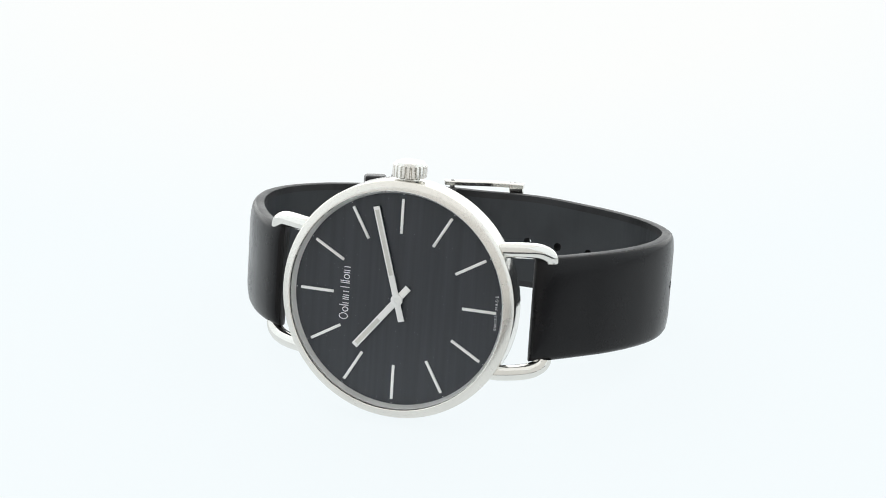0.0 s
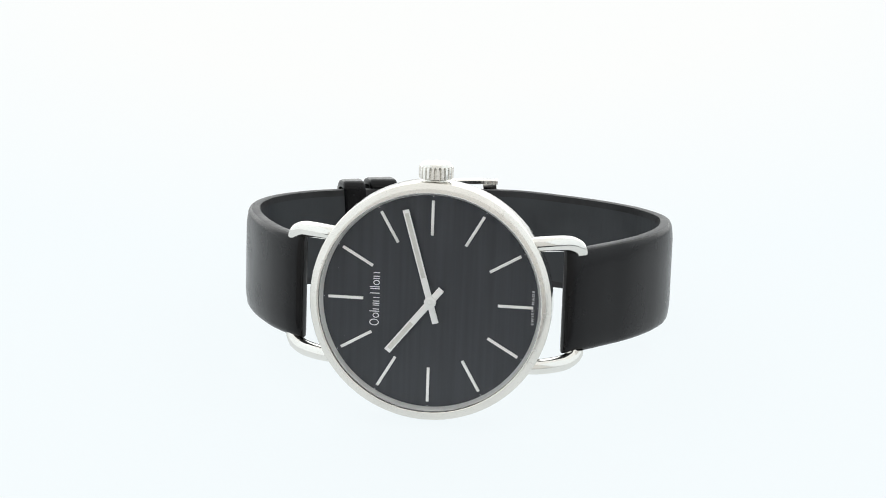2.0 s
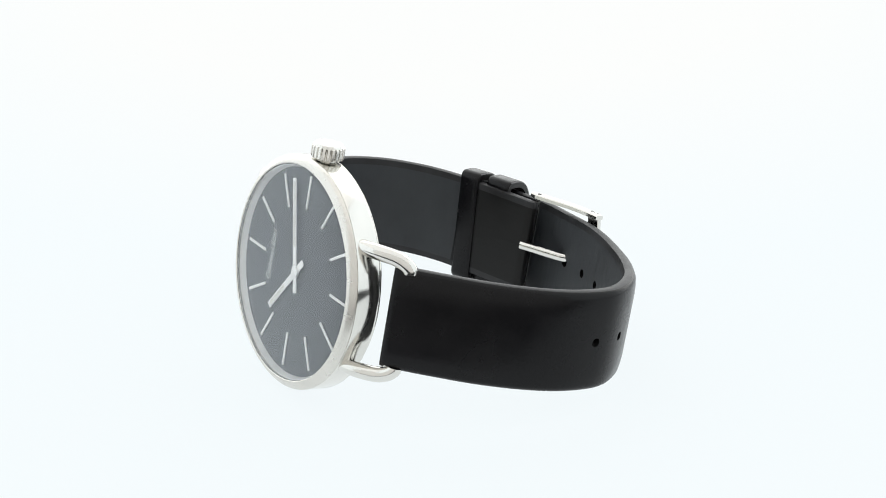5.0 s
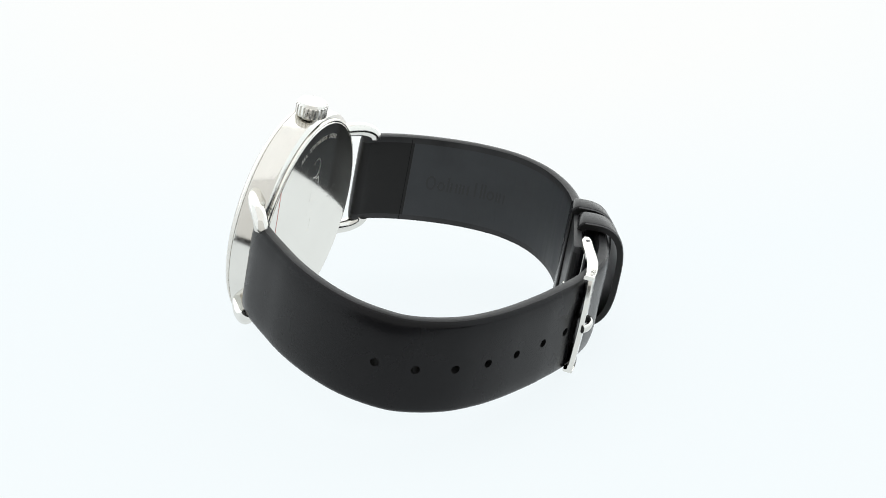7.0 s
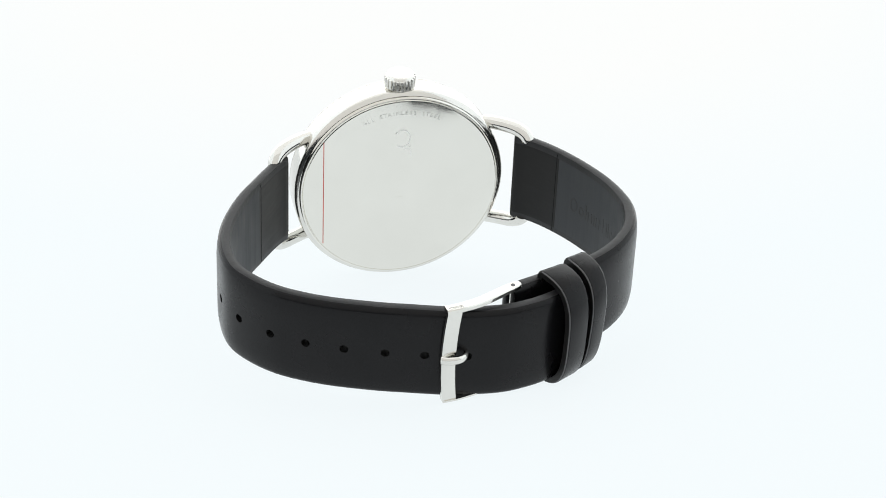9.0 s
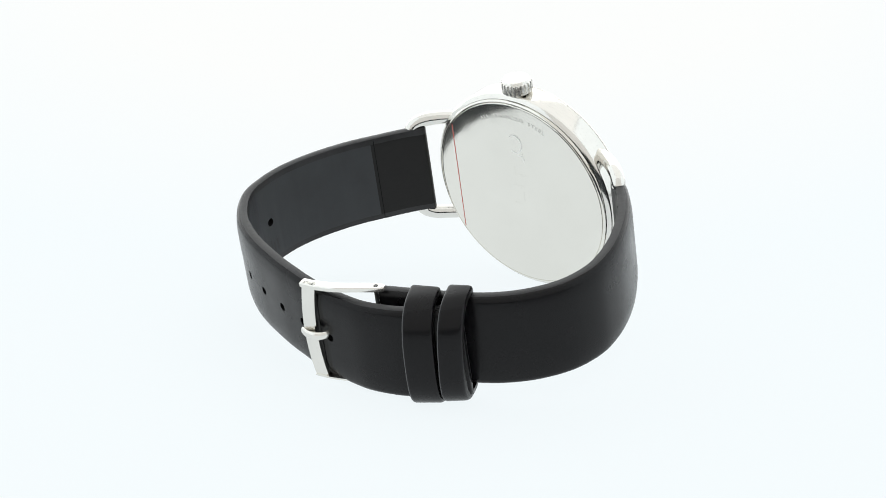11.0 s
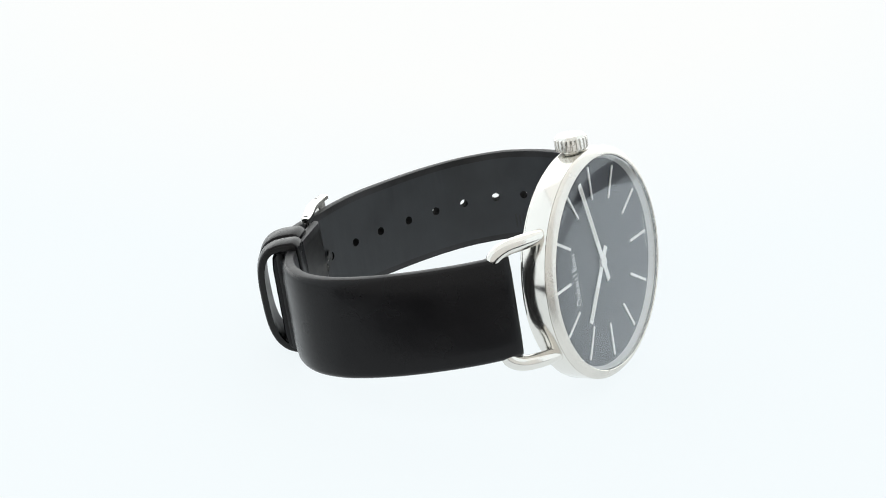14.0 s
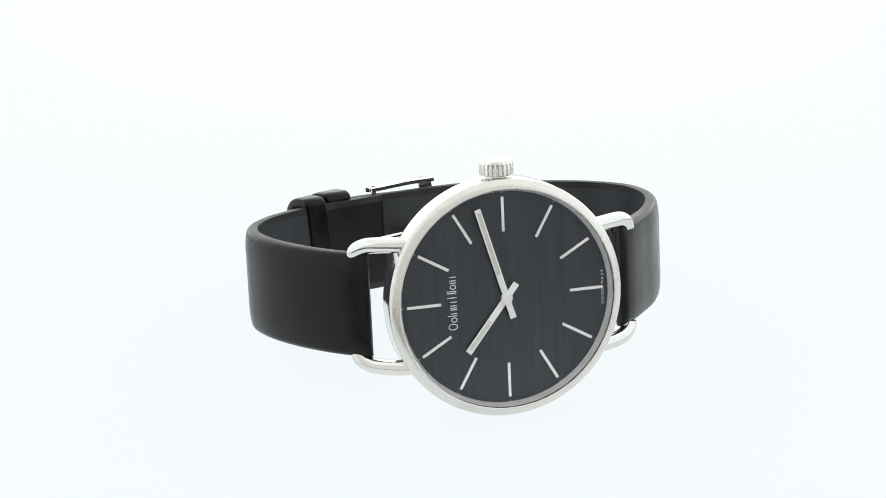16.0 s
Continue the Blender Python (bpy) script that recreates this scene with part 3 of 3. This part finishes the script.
def build_straps():
    slots = [LEATHER, EDGE, LINING, PATCH, BLACK]
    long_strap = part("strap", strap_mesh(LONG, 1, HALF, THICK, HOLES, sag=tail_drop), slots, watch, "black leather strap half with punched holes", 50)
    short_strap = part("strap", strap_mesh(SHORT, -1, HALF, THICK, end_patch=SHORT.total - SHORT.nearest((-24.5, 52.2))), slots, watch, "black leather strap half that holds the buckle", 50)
    for path, sign, strap in ((LONG, 1, long_strap), (SHORT, -1, short_strap)):
        bm = bmesh.new()
        inner_mark(bm, path, sign, THICK, 11.3, 11.42, -HALF + 0.5 + UP, HALF - 0.5 + UP, 0.02)
        part("lining_seam", bm, BLACK, strap, "black seam across the lining", None)
    # pressed maker's mark and small print on the lining, as plain rings and bars
    def on_lining(path, sign, s0, z0):
        def place(u, v, k):
            p, t = path.along(s0 + u)
            q = p + Vector((t.y, -t.x)) * sign * (-THICK + 0.05, -THICK - 0.03)[k]
            return q.x, q.y, z0 + v
        return place

    for quads in plain_marks(1.85, 0.42):
        bm = bmesh.new()
        plate(bm, quads, on_lining(SHORT, -1, 15.8, -1.7))
        part("embossed_stroke", bm, EMBOSS, short_strap, "", None)
    for k, h in enumerate((2.6, 2.2, 3.0, 2.4, 2.8)):
        bm = bmesh.new()
        plate(bm, [bar(k, 0.45, 0.0, h)], on_lining(LONG, 1, 37.4, -6.6))
        part("embossed_stroke", bm, EMBOSS, long_strap, "", None)


def keeper_mesh(s_mid, width, lean, reach, slack, slope, th, swing, inner_n):
    """A flat leather loop round the strap and its tail, at a length along the short strap."""
    bm = bmesh.new()
    p, t = SHORT.along(s_mid)
    normal = Vector((t.y, -t.x)) * -1
    outer_n, half = reach, HALF + slack
    base, power = inner_n + 1.5, 2.0 / 3.0
    ring2d = []
    for k in range(33):
        a = radians(-90 + 180 * k / 32)
        ring2d.append((base + (outer_n - base) * max(math.cos(a), 0.0) ** power, half * math.copysign(abs(math.sin(a)) ** power, a)))
    for k in range(1, 8):
        a = radians(90 + 90 * k / 7)
        ring2d.append((base + 1.5 * math.cos(a), half - 1.5 + 1.5 * math.sin(a)))
    for k in range(0, 7):
        a = radians(180 + 90 * k / 7)
        ring2d.append((base + 1.5 * math.cos(a), -half + 1.5 + 1.5 * math.sin(a)))
    loop = []
    for k, (u, v) in enumerate(ring2d):
        (u0, v0), (u1, v1) = ring2d[k - 1], ring2d[(k + 1) % len(ring2d)]
        d = Vector((u1 - u0, v1 - v0)).normalized()
        loop.append((u, v, d.y, -d.x))
    n = len(loop)
    w = width / 2
    section = [(-w, 0.5), (-w + 0.18, 0.16), (-w + 0.6, 0.0), (w - 0.5, 0.0), (w - 0.22, 0.06), (w, 0.24), (w, th), (-w, th)]
    rings = []
    for u, v, cu, cv in loop:
        ring = []
        for along, depth in section:
            nn, zz = u - cu * depth, v - cv * depth
            nn += slope * along * min(max((nn - inner_n) / (outer_n - inner_n), 0.0), 1.0)
            out = min(max((nn - inner_n) / (outer_n - inner_n), 0.0), 1.0)
            q = p + normal * nn + t * (along + lean * zz / HALF - swing * out)
            ring.append(bm.verts.new((q.x * MM, q.y * MM, zz * MM)))
        rings.append(ring)
    for i in range(n):
        a, b = rings[i], rings[(i + 1) % n]
        for j in range(len(section)):
            # Slot 1 paints the shade inside the loop with the dark lining colour.
            f = bm.faces.new((a[j], a[(j + 1) % 8], b[(j + 1) % 8], b[j]))
            # Slot 2 paints a highlight on one bevel of the outer half.
            f.material_index = 1 if j in (5, 6, 7) else (2 if j == 4 and i < 33 else 0)
    return bm


def build_keepers():
    s = SHORT.nearest((-22.0, 53.2))
    part("keeper", keeper_mesh(s - 0.3, 4.3, -0.7, 6.5, 1.8, 0.3, 1.4, 0.2, -THICK - 0.5), [LEATHER, PATCH, LIT_EDGE], watch, "sliding black leather strap loop", 40)
    part("keeper", keeper_mesh(s + 5.5, 5.4, -0.3, 7.7, 1.9, 0.25, 1.3, 1.0, -1.9), [LEATHER, PATCH, LIT_EDGE], watch, "fixed black leather strap loop sewn into the strap", 40)


def build_buckle():
    buckle = tagged(new("buckle"), "polished steel pin buckle")
    buckle.parent = watch
    buckle.matrix_basis = SEAT @ pose(0, 0, 0.45 * MM)
    # two curved side arms from the pivot to the outer bar
    arm_path = Path([(-10.0, 57.3), (-6.5, 59.0), (-2.0, 61.3), (2.0, 62.5), (4.9, 62.95)])
    for sz in (-1, 1):
        bm = bmesh.new()
        rings = []
        for i in range(25):
            f = i / 24
            p, t = arm_path.along(arm_path.total * f)
            normal = Vector((-t.y, t.x))
            hi = 0.75 + 0.1 * math.sin(f * math.pi)
            if f < 0.08:
                hi *= 0.55 + 0.45 * math.sqrt(f / 0.08)
            z0, z1 = (HALF + 0.2, HALF + 1.05) if sz > 0 else (HALF + 0.1, HALF + 0.65)
            ring = []
            for n, z in ((-hi - 0.35, z0), (-hi - 0.35, z1 - 0.2), (-hi - 0.15, z1), (hi - 0.2, z1), (hi, z1 - 0.2), (hi, z0)):
                q = p + normal * n
                ring.append(bm.verts.new((q.x * MM, q.y * MM, sz * z * MM)))
            rings.append(ring)
        for a, b in zip(rings, rings[1:]):
            for k in range(6):
                bm.faces.new((a[k], a[(k + 1) % 6], b[(k + 1) % 6], b[k]))
        bm.faces.new(rings[0])
        bm.faces.new(rings[-1])
        arm = part("buckle_arm", bm, STEEL, buckle, "", 30)
        bm = bmesh.new()
        bmesh.ops.create_cone(bm, cap_ends=True, segments=16, radius1=0.42 * MM, radius2=0.42 * MM, depth=0.12 * MM)
        face = HALF + 1.05 if sz > 0 else HALF + 0.65
        bm.transform(Matrix.Translation((-8.5 * MM, 57.9 * MM, sz * face * MM)))
        part("pivot_end", bm, ETCH_DARK, arm, "dark pivot pin end")
        for k in range(7):
            q, t = arm_path.along(5.0 + k * 0.75)
            bm = bmesh.new()
            box(bm, q.x - 0.14, q.x + 0.14, q.y - 0.45, q.y + 0.25, sz * face - 0.02, sz * face + 0.02)
            part("engraved_stroke", bm, BACK_STEEL, arm, "", None)
    # the outer bar bows away from the pivot in the middle
    bm = bmesh.new()
    rings = []
    for i in range(21):
        f = i / 10 - 1
        bow = 1 - f * f
        turn = Matrix.Rotation(radians(8), 4, "Z")
        ring = []
        inset = 0.12 if i in (0, 20) else 0.0
        for u, v in ((-1.3, -0.5), (1.3, -0.5), (1.4, -0.35), (1.4, 0.3), (1.18, 0.52), (-1.18, 0.52), (-1.4, 0.3), (-1.4, -0.35)):
            q = turn @ Vector((u * (1 - inset * 0.4), v * (1 - inset), 0))
            ring.append(bm.verts.new(((3.35 + 0.85 * bow - 0.25 * f + q.x) * MM, (62.85 + 0.45 * bow + q.y) * MM, (f * (HALF + 0.85) + 0.2) * MM)))
        rings.append(ring)
    for a, b in zip(rings, rings[1:]):
        for k in range(8):
            bm.faces.new((a[k], a[(k + 1) % 8], b[(k + 1) % 8], b[k]))
    bm.faces.new(rings[0])
    bm.faces.new(rings[-1])
    part("buckle_bar", bm, STEEL, buckle, "flat polished outer bar", 30)
    bm = tube([(-8.5, 57.9, -HALF - 0.5), (-8.5, 57.9, 0), (-8.5, 57.9, HALF + 0.9)], 0.5, 12)
    part("pivot_pin", bm, STEEL, buckle)
    bm = tube([(-8.3, 55.2, 0), (-6.8, 56.0, 0), (-4.2, 57.5, 0), (-1.0, 59.4, 0), (0.5, 61.0, 0), (1.0, 63.2, 0), (2.2, 64.3, 0), (4.2, 64.5, 0), (5.7, 63.9, 0)], 0.8, 16, 0.3, flat=0.6)
    part("buckle_tongue", bm, STEEL, buckle, "steel tongue through a strap hole")


build_case()
build_crystal()
build_dial()
build_hands()
build_crown()
build_lugs()
build_straps()
build_keepers()
build_buckle()


def motions():
    walk(watch, [(t, pose(0, 0, 0, 0, 0, a)) for t, a in TURN])


motions()
